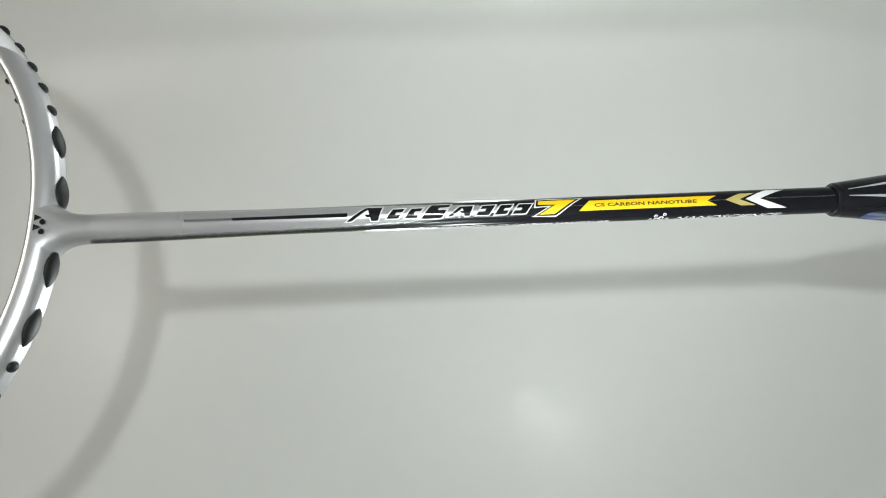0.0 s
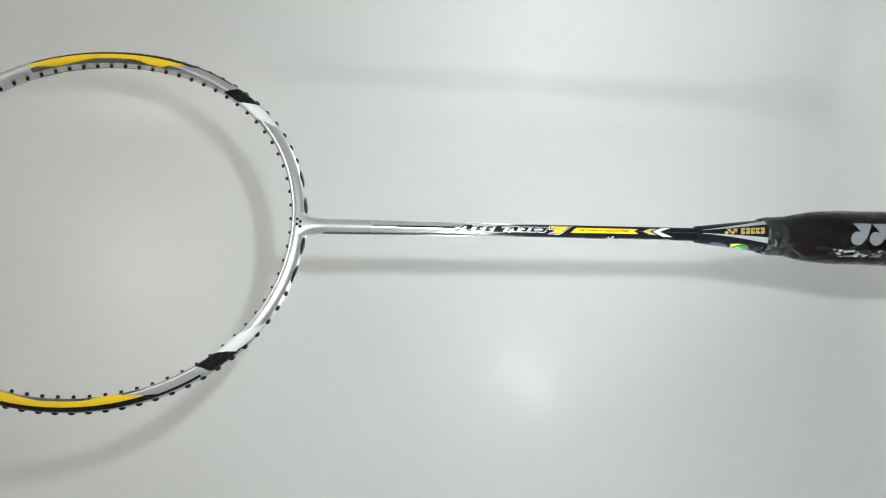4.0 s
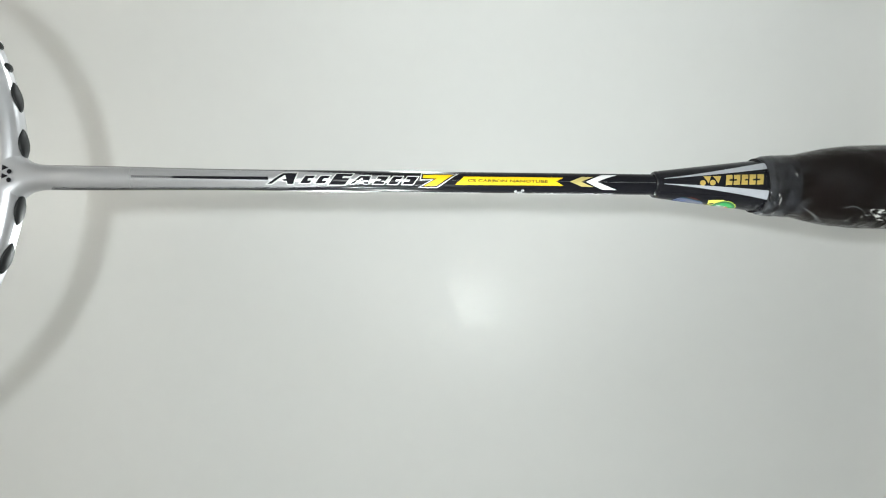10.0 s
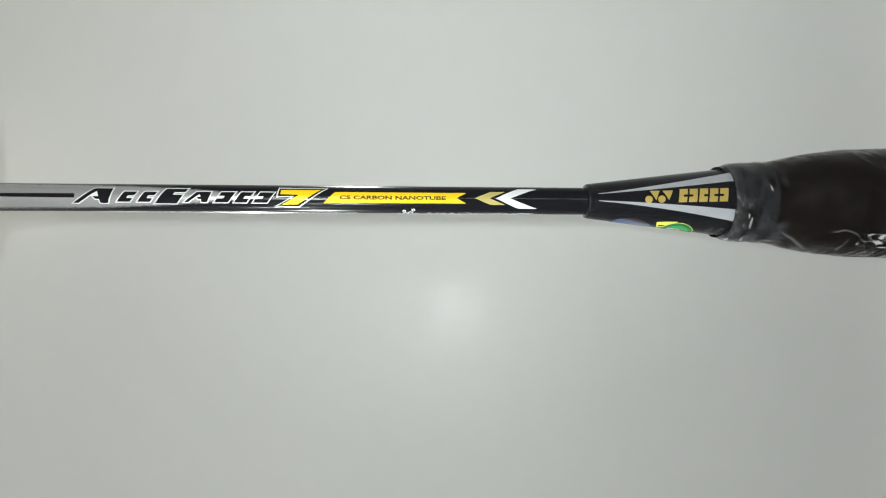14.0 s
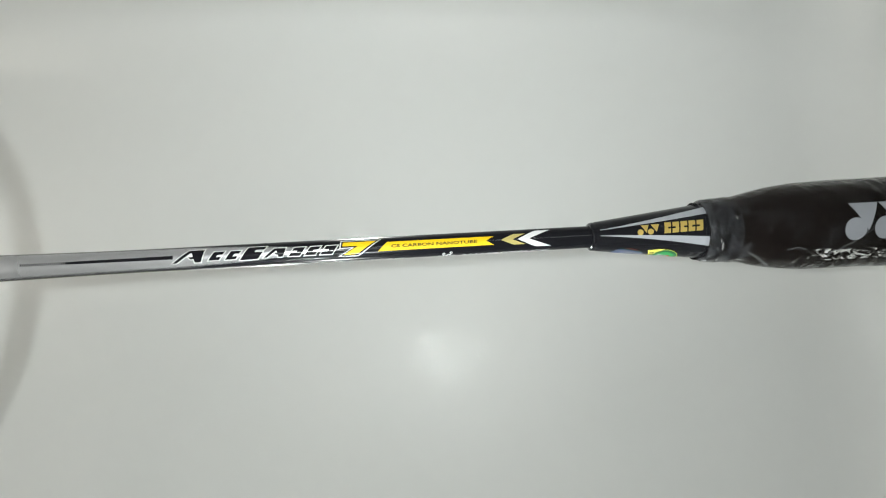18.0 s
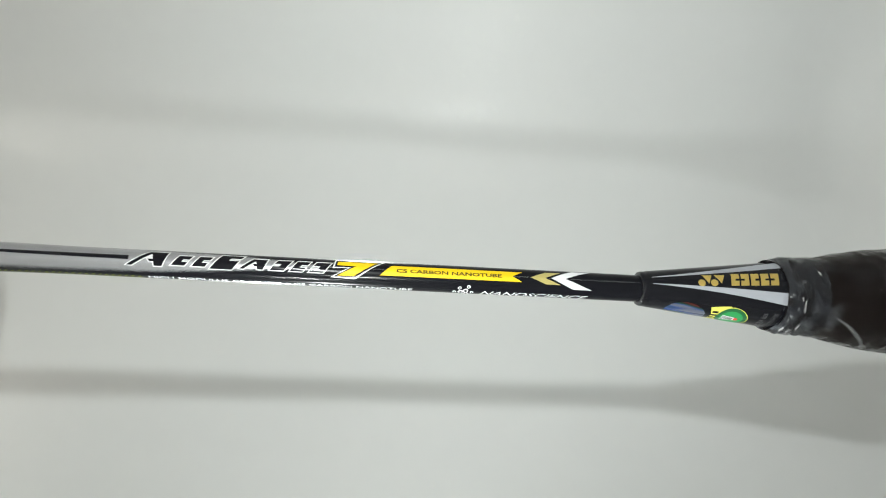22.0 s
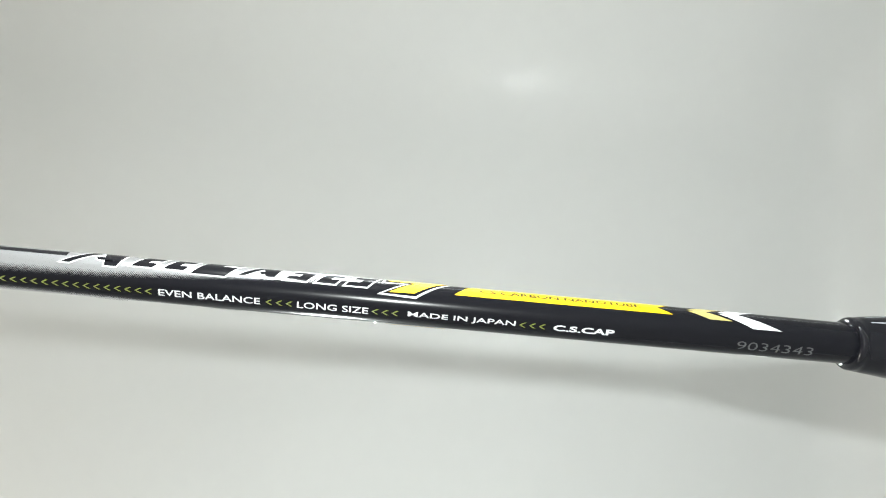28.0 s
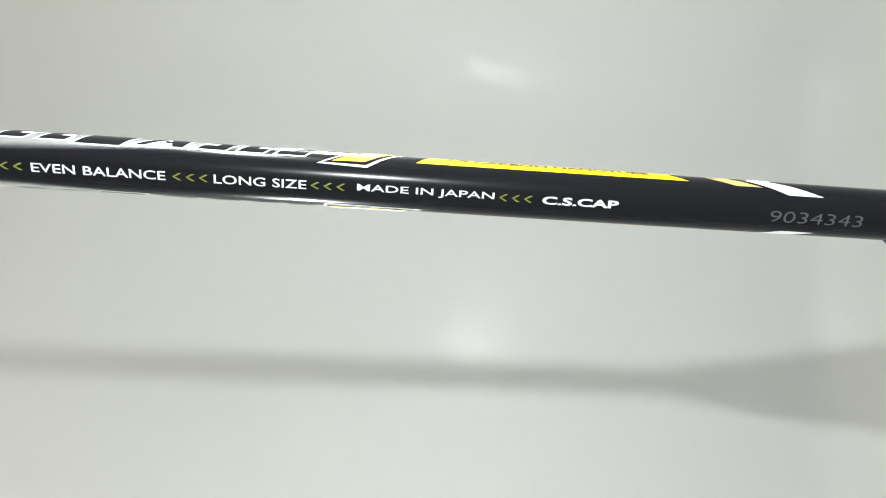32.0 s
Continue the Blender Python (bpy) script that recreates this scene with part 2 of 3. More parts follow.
def tau_of_x(x, side):
    """The angle of the rim at a place x, on the side +1 or -1."""
    lo, hi = 0.0, math.pi
    for _ in range(40):
        mid = (lo + hi) / 2
        if rim(mid)[0] > x:
            lo = mid
        else:
            hi = mid
    return side * lo


def rim_patch(name, side, x0, x1, th0, th1, slant0, slant1, mat, lift=0.06, label=""):
    """A painted field on the rim between x0 and x1 and the skin angles th0, th1; the ends slant by so many mm."""
    rows = []
    n = max(6, int(abs(x1 - x0) / 3))
    for j in range(31):
        v = j / 30
        th = radians(th0 + (th1 - th0) * v)
        a, b = x0 + slant0 * v, x1 + slant1 * v
        rows.append([rim_point(tau_of_x(a + (b - a) * i / n, side), th, lift) for i in range(n + 1)])
    bm = grid(rows)
    bmesh.ops.recalc_face_normals(bm, faces=bm.faces)
    return part(name, bm, mat, racket, label)


N_TAU, N_TH = 240, 72
bm = grid([[rim_point(2 * math.pi * i / N_TAU, 2 * math.pi * j / N_TH) for j in range(N_TH)] for i in range(N_TAU)], True, True)
bmesh.ops.recalc_face_normals(bm, faces=bm.faces)
part("head_frame", bm, SILVER, racket, "silver lacquered oval head rim")

PLATE = material("dark_smoke_lacquer", (0.10, 0.09, 0.08), 0.3, metal=0.3, coat=0.4, grain=0.08, grain_scale=1500)
for side in (1, -1):
    for turn in (1, -1):
        rim_patch("yellow_field", side, -378, -287, turn * 63, turn * 101, 5, -10, YELLOW, label="yellow painted field")
        rim_patch("yellow_flank", side, -372, -340, turn * 101, turn * 140, 10, -22, YELLOW, label="yellow painted corner")
        rim_patch("yellow_flank", side, -318, -297, turn * 101, turn * 140, 14, -5, YELLOW, label="yellow painted corner")
        rim_patch("smoke_plate", side, -376, -286, turn * 101, turn * 148, 0, -14, PLATE, 0.03, label="smoked plate with a thin edge")
        for i in range(4):
            rim_patch("plate_line", side, -322 + 2.2 * i, -321.2 + 2.2 * i, turn * 101, turn * 128, 4, 4, BLACK, 0.08)
        rim_patch("black_edge", side, -384, -276, turn * 36, turn * 63, 12, -10, BLACK, 0.05)
        rim_patch("black_edge", side, -290, -262, turn * 38, turn * 50, 0, 0, BLACK, 0.04)
        rim_patch("black_flash", side, -257, -244.5, turn * 20, turn * 150, -7, -11, BLACK, 0.07)
        rim_patch("black_flash", side, -244, -239, turn * 18, turn * 40, -2, -6, BLACK, 0.08)
        rim_patch("white_flash", side, -246, -232, turn * 12, turn * 150, -11, -13, WHITE, 0.05, label="white painted flash")

# grommets along both sides of the rim
bm = lathe([(-0.4, 0.01), (-0.4, 0.95), (1.3, 0.9), (1.7, 0.7), (1.75, 0.4), (1.0, 0.36), (1.0, 0.01)], 12)
mesh_in = bpy.data.meshes.new("grommet")
bm.to_mesh(mesh_in)
bm.free()
mesh_in.materials.append(GROMMET)
bm = bmesh.new()
bmesh.ops.create_uvsphere(bm, u_segments=16, v_segments=8, radius=1)
bmesh.ops.scale(bm, vec=(0.0014, 0.0017, 0.0021), verts=bm.verts)
for f in bm.faces:
    f.smooth = True
mesh_out = bpy.data.meshes.new("grommet_oval")
bm.to_mesh(mesh_out)
bm.free()
mesh_out.materials.append(GROMMET)
bm = bmesh.new()
bmesh.ops.create_uvsphere(bm, u_segments=16, v_segments=8, radius=1)
bmesh.ops.scale(bm, vec=(0.0013, 0.0056, 0.0030), verts=bm.verts)
for q in bm.verts:
    q.co.z *= 1 - 0.4 * (q.co.y / 0.0056) ** 2
for f in bm.faces:
    f.smooth = True
mesh_long = bpy.data.meshes.new("grommet_strip")
bm.to_mesh(mesh_long)
bm.free()
mesh_long.materials.append(GROMMET)


def rim_piece(name, mesh, tau, out):
    x, y, nx, ny = rim(tau)
    ob = new(name, mesh)
    ob.parent = racket
    w = HIN if not out else HOUT - 0.35
    d = 1 if out else -1
    ob.matrix_local = Matrix(((d * nx, -d * ny, 0, (x + d * w * nx * 0.98) * MM), (d * ny, d * nx, 0, (y + d * w * ny * 0.98) * MM), (0, 0, 1, 0), (0, 0, 0, 1)))
    return ob


length, marks = 0.0, []
prev = rim(0)
for i in range(1, 4001):
    cur = rim(math.pi * i / 4000)
    length += math.hypot(cur[0] - prev[0], cur[1] - prev[1])
    prev = cur
    marks.append((length, math.pi * i / 4000))
k = 0
for s, tau in marks:
    if s >= 4.0 + 8.2 * k:
        k += 1
        for side in (1, -1):
            rim_piece("grommet", mesh_in, side * tau, False)
            if k > 4:
                rim_piece("grommet", mesh_out, side * tau, True)

for want in (10.5, 26.0):
    tau = next(t for s, t in marks if rim(t)[1] >= want)
    for side in (1, -1):
        rim_piece("grommet_strip", mesh_long, side * tau, True)

# throat joint between rim and shaft
rows = []
for i in range(15):
    v = i / 14
    x = -217.0 + 15.0 * v
    hy = shaft_r(-202) + 7.5 * (1 - v) ** 3.6
    hz = shaft_r(-202) + 1.23 * (1 - v) ** 1.5
    q = 2 / (2 + 1.2 * (1 - v) ** 2)
    rows.append([(x, -hy * math.copysign(abs(math.sin(a)) ** q, math.sin(a)), hz * math.copysign(abs(math.cos(a)) ** q, math.cos(a)))
                 for a in [2 * math.pi * (j + 0.5) / 48 for j in range(48)]])
bm = grid(rows, closed_v=True)
bmesh.ops.recalc_face_normals(bm, faces=bm.faces)
part("throat_joint", bm, SILVER, racket)

# shaft: silver that dissolves through a halftone into black towards the grip and along both sides
def shaft_material():
    m = bpy.data.materials.new("silver_to_black_halftone")
    m.use_nodes = True
    n, l = m.node_tree.nodes, m.node_tree.links
    b = n["Principled BSDF"]

    def math_node(op, a, c=None):
        q = n.new("ShaderNodeMath")
        q.operation = op
        for i, v in enumerate((a, c)):
            if v is None:
                continue
            if isinstance(v, (int, float)):
                q.inputs[i].default_value = v
            else:
                l.new(v, q.inputs[i])
        return q.outputs[0]

    co = n.new("ShaderNodeTexCoord")
    sep = n.new("ShaderNodeSeparateXYZ")
    l.new(co.outputs["Object"], sep.inputs[0])
    x, y, z = sep.outputs
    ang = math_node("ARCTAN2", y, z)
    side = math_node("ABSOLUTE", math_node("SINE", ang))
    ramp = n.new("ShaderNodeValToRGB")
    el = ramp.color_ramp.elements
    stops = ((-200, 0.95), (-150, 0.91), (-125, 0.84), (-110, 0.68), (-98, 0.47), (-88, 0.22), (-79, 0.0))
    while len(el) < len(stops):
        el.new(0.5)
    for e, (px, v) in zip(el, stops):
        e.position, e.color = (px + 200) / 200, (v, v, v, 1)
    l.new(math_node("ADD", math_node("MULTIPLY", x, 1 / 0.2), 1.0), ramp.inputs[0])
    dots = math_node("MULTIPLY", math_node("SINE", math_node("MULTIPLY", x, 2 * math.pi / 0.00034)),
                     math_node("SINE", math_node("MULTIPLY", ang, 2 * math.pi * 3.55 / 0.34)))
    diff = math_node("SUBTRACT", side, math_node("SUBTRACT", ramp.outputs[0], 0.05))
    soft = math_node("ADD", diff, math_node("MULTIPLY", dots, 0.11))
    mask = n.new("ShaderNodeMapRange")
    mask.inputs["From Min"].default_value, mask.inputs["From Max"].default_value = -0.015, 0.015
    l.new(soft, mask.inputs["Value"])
    speck = n.new("ShaderNodeTexNoise")
    speck.inputs["Scale"].default_value = 5000
    l.new(co.outputs["Object"], speck.inputs["Vector"])
    tone = n.new("ShaderNodeMapRange")
    tone.inputs["To Min"].default_value, tone.inputs["To Max"].default_value = 0.9, 1.1
    l.new(speck.outputs["Fac"], tone.inputs["Value"])
    # the silver gets slightly darker and smoother away from the throat
    off_throat = n.new("ShaderNodeMapRange")
    off_throat.inputs["From Min"].default_value, off_throat.inputs["From Max"].default_value = -0.2, -0.165
    l.new(x, off_throat.inputs["Value"])
    level = math_node("SUBTRACT", 0.53, math_node("MULTIPLY", off_throat.outputs["Result"], 0.05))
    base = n.new("ShaderNodeVectorMath")
    base.operation = "SCALE"
    base.inputs[0].default_value = (1.0, 1.0, 1.04)
    l.new(math_node("MULTIPLY", tone.outputs["Result"], level), base.inputs["Scale"])
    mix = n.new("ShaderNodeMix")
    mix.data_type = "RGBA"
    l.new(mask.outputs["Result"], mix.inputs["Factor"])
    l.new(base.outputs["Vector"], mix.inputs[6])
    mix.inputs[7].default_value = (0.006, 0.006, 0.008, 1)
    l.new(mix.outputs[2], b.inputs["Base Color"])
    l.new(math_node("MULTIPLY", math_node("SUBTRACT", 1.0, mask.outputs["Result"]), 0.85), b.inputs["Metallic"])
    silver_rough = math_node("SUBTRACT", 0.14, math_node("MULTIPLY", off_throat.outputs["Result"], 0.1))
    rough = math_node("ADD", 0.2, math_node("MULTIPLY", math_node("SUBTRACT", 1.0, mask.outputs["Result"]), silver_rough))
    b.inputs["Coat Roughness"].default_value = 0.12
    l.new(math_node("MULTIPLY", math_node("SUBTRACT", 1.0, mask.outputs["Result"]), 0.5), b.inputs["Coat Weight"])
    l.new(rough, b.inputs["Roughness"])
    b.inputs["Specular IOR Level"].default_value = 0.14
    return m


SHAFT = shaft_material()
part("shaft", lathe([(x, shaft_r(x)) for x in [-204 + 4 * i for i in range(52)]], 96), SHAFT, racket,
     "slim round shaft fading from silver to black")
cone = part("cone", lathe([(-0.3, 3.5), (-0.3, 4.3), (0.1, 4.55), (0.8, 4.65), (1.2, 4.6)] + [(1.5 + 3 * i, shaft_r(1.5 + 3 * i)) for i in range(13)], 96), BLACK, racket, "glossy black cone cap")


# ---------------------------------------------------------------- prints on shaft, cone and grip
def flat(polys):
    """Flat outlines (x along, v upward, mm) as a bmesh in millimetres."""
    bm = bmesh.new()
    for poly in polys:
        bm.faces.new([bm.verts.new((x, v, 0)) for x, v in poly])
    return bm


def letters(text, x0, x1, v, height, bold=0.0, shear=0.0, turned=False):
    """Words in the built-in font, stretched to run from x0 to x1 at cap height, centred at v."""
    cu = bpy.data.curves.new("words", "FONT")
    cu.body, cu.offset, cu.shear, cu.resolution_u, cu.fill_mode = text, bold, shear, 3, "FRONT"
    ob = new("words", cu)
    me = ob.evaluated_get(bpy.context.evaluated_depsgraph_get()).to_mesh()
    bm = bmesh.new()
    bm.from_mesh(me)
    bpy.data.objects.remove(ob)
    bpy.data.curves.remove(cu)
    xs, ys = [p.co.x for p in bm.verts], [p.co.y for p in bm.verts]
    for p in bm.verts:
        a = (p.co.x - min(xs)) / (max(xs) - min(xs))
        b = (p.co.y - min(ys)) / (max(ys) - min(ys))
        if turned:
            p.co = (v - height * b + height / 2, x0 + (x1 - x0) * a, 0)
        else:
            p.co = (x0 + (x1 - x0) * a, v + height * (b - 0.5), 0)
    return bm


def wrap(name, bm, mat, around, lift=0.03, radius=shaft_r, parent=None, label="", step=0.45):
    """Lays a flat print round the shaft; around: the angle of its middle line from the front face."""
    vs = [p.co.y for p in bm.verts]
    k = math.floor(min(vs) / step) + 1
    while k * step < max(vs):
        bmesh.ops.bisect_plane(bm, geom=bm.verts[:] + bm.edges[:] + bm.faces[:], plane_co=(0, k * step, 0), plane_no=(0, 1, 0))
        k += 1
    bmesh.ops.triangulate(bm, faces=bm.faces[:])
    for p in bm.verts:
        r = radius(p.co.x)
        a = radians(around) - p.co.y / r
        p.co = Vector((p.co.x, -(r + lift) * math.sin(a), (r + lift) * math.cos(a))) * MM
    for f in bm.faces:
        f.normal_update()
        m = f.calc_center_median()
        if f.normal.y * m.y + f.normal.z * m.z < 0:
            f.normal_flip()
    return part(name, bm, mat, parent or racket, label)


def grown(poly, d):
    """An outline grown by d mm from its middle line, for a border round it."""
    out = []
    n = len(poly)
    area = sum(poly[i][0] * poly[(i + 1) % n][1] - poly[(i + 1) % n][0] * poly[i][1] for i in range(n))
    sg = 1 if area > 0 else -1
    for i in range(n):
        p0, p1, p2 = Vector(poly[i - 1]), Vector(poly[i]), Vector(poly[(i + 1) % n])
        e0, e1 = (p1 - p0).normalized(), (p2 - p1).normalized()
        n0, n1 = Vector((e0.y, -e0.x)) * sg, Vector((e1.y, -e1.x)) * sg
        b = (n0 + n1).normalized()
        out.append(tuple(p1 + b * min(2.2, 1 / max(0.3, b.dot(n0))) * d))
    return out


def slit(x0, x1, v0, v1, a, b, right=True, lean=0.72):
    """A slanted block with a slot cut into one side between the heights a and b."""
    w, gap = 0.46 * (x1 - x0), 0.16 * (b - a)
    a, b = a + gap, b - gap
    sh = lambda x, v: (x + lean * (v + 2), v)
    if right:
        return [sh(x0, v0), sh(x1, v0), sh(x1, a), sh(x1 - w, a), sh(x1 - w, b), sh(x1, b), sh(x1, v1), sh(x0, v1)]
    return [sh(x0, v0), sh(x1, v0), sh(x1, v1), sh(x0, v1), sh(x0, b), sh(x0 + w, b), sh(x0 + w, a), sh(x0, a)]


def ring_poly(x, v, r, n=14):
    return [(x + r * math.cos(2 * math.pi * i / n), v + r * math.sin(2 * math.pi * i / n)) for i in range(n)]


def chevrons(xs, h=0.46, w=0.36, reach=0.8):
    return [[(x, 0), (x + reach, h), (x + reach + w, h), (x + w, 0), (x + reach + w, -h), (x + reach, -h)] for x in xs]


def face_prints(around):
    """The large prints, alike on both faces of the shaft."""
    wrap("pin_stripe", flat([[(-163, -0.42), (-131.2, -0.6), (-131.2, 0.5), (-163, 0.34)]]
                            + [[(-176 + 0.62 * i, -0.45), (-175.7 + 0.62 * i, -0.45), (-175.7 + 0.62 * i, 0.38), (-176 + 0.62 * i, 0.38)] for i in range(21)]), BLACK, around)
    # emblem: plain slanted blocks with white borders
    blocks = [[(-131.6, -1.95), (-130.2, -1.95), (-125.6, 1.2), (-125.2, -0.2), (-126.6, -0.2), (-126.0, -0.9), (-125.0, -0.9), (-124.8, -1.95), (-122.9, -1.95), (-121.6, 1.95), (-126.2, 1.95)],
              slit(-121.0, -117.7, -1.55, 1.05, -0.75, 0.2), slit(-115.9, -112.7, -1.55, 1.05, -0.8, 0.3),
              slit(-111.2, -105.7, -1.95, 2.0, 0.15, 1.15),
              [(-103.9, -1.55), (-102.8, -1.55), (-99.9, 0.5), (-99.6, -0.2), (-100.6, -0.2), (-100.2, -0.8), (-99.5, -0.8), (-99.4, -1.55), (-98.0, -1.55), (-96.9, 1.15), (-100.5, 1.15)],
              slit(-96.6, -93.1, -1.55, 1.1, -0.7, 0.25, False), slit(-91.6, -88.4, -1.55, 1.1, -0.7, 0.25), slit(-86.8, -83.2, -1.55, 1.1, -0.8, 0.2, False)]
    for i, p in enumerate(blocks):
        border = wrap("emblem_border", flat([grown(p, 0.26)]), PALE, around, 0.03 + 0.004 * i, label="white emblem border")
        wrap("emblem_block", flat([p]), BLACK, around, 0.07, parent=border)
    seven = [(-79.6, 2.15), (-68.6, 2.15), (-75.0, -2.25), (-79.9, -2.25), (-75.4, 0.35), (-79.9, 0.35)]
    wrap("emblem_flag_border", flat([grown(seven, 0.60)]), PALE, around, 0.04, label="white border")
    wrap("emblem_flag_edge", flat([grown(seven, 0.22)]), BLACK, around, 0.07)
    wrap("emblem_flag", flat([grown(seven, -0.28)]), YELLOW, around, 0.10, label="yellow angular flag shape")
    wrap("yellow_bar", flat([[(-65.6, 1.4), (-68.6, -1.5), (-31.9, -1.4), (-34.4, 0.0), (-31.9, 1.4)]]), YELLOW, around, 0.03, label="yellow bar with a notched end")
    wrap("bar_lettering", letters("CS CARBON NANOTUBE", -64.4, -37.2, -0.05, 1.0, 0.03), DARK_PRINT, around, 0.06, label="dark small capitals")
    wrap("gold_chevron", flat([[(-29.7, 0), (-25.6, 1.8), (-21.8, 1.8), (-25.9, 0), (-21.8, -1.7), (-25.6, -1.7)]]), PALE_GOLD, around, label="pale gold chevron")
    wrap("white_chevron", flat([[(-24.3, 0), (-18.4, 2.9), (-13.5, 2.9), (-20.5, 0), (-13.5, -2.75), (-18.4, -2.75)]]), WHITE, around, label="white chevron")


face_prints(0)
face_prints(180)

# one side line
wrap("chevron_row", flat(chevrons([-186 + 1.62 * i for i in range(36)])), OLIVE, 90, label="row of olive chevrons")
wrap("side_lettering", letters("HIGH MODULUS GRAPHITE + CS CARBON NANOTUBE", -126.5, -60.1, 0, 1.15, 0.008), WHITE, 90, label="white capitals")
rings, cores = [], []
for dx, dv, r in ((-0.9, 0.25, 0.8), (0.35, 0.75, 0.8), (0.55, -0.75, 0.8), (-2.5, 0.25, 0.48), (-1.2, 1.7, 0.48), (1.1, 2.15, 0.48), (1.95, 0.3, 0.48), (-0.9, -1.2, 0.48), (1.05, -2.25, 0.48)):
    rings.append(ring_poly(-46.7 + dx, dv, r, 6 if r > 0.5 else 14))
    cores.append(ring_poly(-46.7 + dx, dv, r * 0.5, 14))
for i, p in enumerate(rings):
    wrap("molecule_ring", flat([p]), WHITE, 90, 0.03 + 0.004 * i)
wrap("molecule_core", flat(cores), BLACK, 90, 0.085)
wrap("science_lettering", letters("NANOSCIENCE", -42.6, -14.1, 0.15, 1.75, 0.0, 0.4), WHITE, 90, label="white slanted capitals")

# the other side line
wrap("chevron_row", flat(chevrons([-186 + 1.62 * i for i in range(43)])), OLIVE, 270, label="row of olive chevrons")
for words, a, b in (("EVEN BALANCE", -115.8, -99.7), ("LONG SIZE", -93.8, -82.3), ("MADE IN JAPAN", -75.9, -58.2)):
    wrap("side_lettering", letters(words, a, b, 0, 1.15, 0.008), WHITE, 270, label="white capitals")
for a in (-98.9, -81.8, -57.6):
    wrap("chevron_trio", flat(chevrons([a + 1.62 * i for i in range(3)])), OLIVE, 270, label="three olive chevrons")
wrap("side_lettering", letters("C.S.CAP", -51.9, -41.7, 0, 1.1, 0.03), WHITE, 270, label="bold white capitals")
SERIAL = material("engraved_grey", (0.06, 0.06, 0.063), 0.4)
wrap("serial_digits", letters("9034343", -20.9, -7.8, 0, 1.6, -0.008), SERIAL, 273, label="faint grey digits")

# prints of the cone
for around in (-4, 176):
    def fan(a, lo0, hi0, lo1, hi1):
        """A stripe that widens along the cone, by angles at its two ends."""
        pts = [(2.2 + 34 * i / 10, lo0 + (lo1 - lo0) * i / 10) for i in range(11)] + [(2.2 + 34 * i / 10, hi0 + (hi1 - hi0) * i / 10) for i in range(10, -1, -1)]
        return [(x, radians(v) * shaft_r(x)) for x, v in pts]
    wrap("cone_stripe", flat([fan(0, 10, 12, 25, 46)]), GREY_PRINT, around, parent=cone, label="pale grey widening stripe")
    wrap("cone_stripe", flat([fan(0, -12, -10, -46, -25)]), GREY_PRINT, around, parent=cone, label="pale grey widening stripe")
    mark = [ring_poly(14.7, -0.85, 0.95), ring_poly(17.9, -0.85, 0.95), [(15.0, 1.4), (17.5, 1.4), (16.5, -1.1)], [(18.1, 1.4), (20.8, 1.4), (19.7, -1.1)]]
    for p in mark:
        wrap("gold_mark", flat([p]), GOLD, around, 0.04, parent=cone, label="gold foil mark")
    for i in range(5):
        wrap("gold_block", flat([slit(22.0 + 2.5 * i, 24.05 + 2.5 * i, -1.75, 1.75, -0.5, 0.35, i % 3 != 1, 0.12)]), GOLD, around, 0.04, parent=cone, label="gold foil block")


def hologram():
    m = material("hologram_foil", (0.3, 0.3, 0.3), 0.25, metal=0.7, coat=0.5)
    n, l = m.node_tree.nodes, m.node_tree.links
    co, tex, ramp = n.new("ShaderNodeTexCoord"), n.new("ShaderNodeTexNoise"), n.new("ShaderNodeValToRGB")
    mp = n.new("ShaderNodeMapping")
    mp.inputs["Scale"].default_value = (70, 420, 420)
    l.new(co.outputs["Object"], mp.inputs["Vector"])
    l.new(mp.outputs["Vector"], tex.inputs["Vector"])
    tex.inputs["Scale"].default_value, tex.inputs["Detail"].default_value = 1.0, 1.0
    cols = ((0.34, (0.16, 0.02, 0.015)), (0.43, (0.012, 0.02, 0.012)), (0.50, (0.01, 0.09, 0.06)), (0.57, (0.05, 0.10, 0.32)), (0.64, (0.20, 0.22, 0.30)))
    el = ramp.color_ramp.elements
    while len(el) < len(cols):
        el.new(0.5)
    for e, (p, c) in zip(el, cols):
        e.position, e.color = p, (*c, 1)
    l.new(tex.outputs["Fac"], ramp.inputs[0])
    l.new(ramp.outputs[0], n["Principled BSDF"].inputs["Base Color"])
    return m


wrap("hologram_sticker", flat([[(x, v * 0.72) for x, v in ring_poly(11.6, 0, 5.4, 28)]]), hologram(), 92, 0.05, parent=cone, label="iridescent hologram sticker")
shield = [(18.2, -4.2), (21.0, -3.7), (23.2, -4.3), (24.2, -1.2), (24.0, 2.0), (22.6, 4.4), (20.2, 3.9), (17.6, 3.2), (18.4, 0.4)]
wrap("shield_sticker", flat([shield]), LEMON, 88, 0.05, parent=cone, label="lemon yellow shield sticker")
for i in range(4):
    wrap("shield_bar", flat([[(18.4, -2.6 + 1.3 * i), (19.9, -2.4 + 1.3 * i), (19.9, -1.7 + 1.3 * i), (18.4, -1.9 + 1.3 * i)]]), BLACK, 88, 0.08, parent=cone)
wrap("round_sticker_border", flat([ring_poly(23.8, 0, 4.2, 30)]), LEMON, 88, 0.07, parent=cone, label="lemon border ring")
wrap("round_sticker_ring", flat([ring_poly(23.8, 0, 4.0, 30)]), material("dark_green_sticker", (0.01, 0.10, 0.03), 0.4), 88, 0.09, parent=cone, label="dark green wreath ring")
wrap("round_sticker", flat([ring_poly(23.8, 0, 3.0, 26)]), GREEN, 88, 0.11, parent=cone, label="green round sticker")
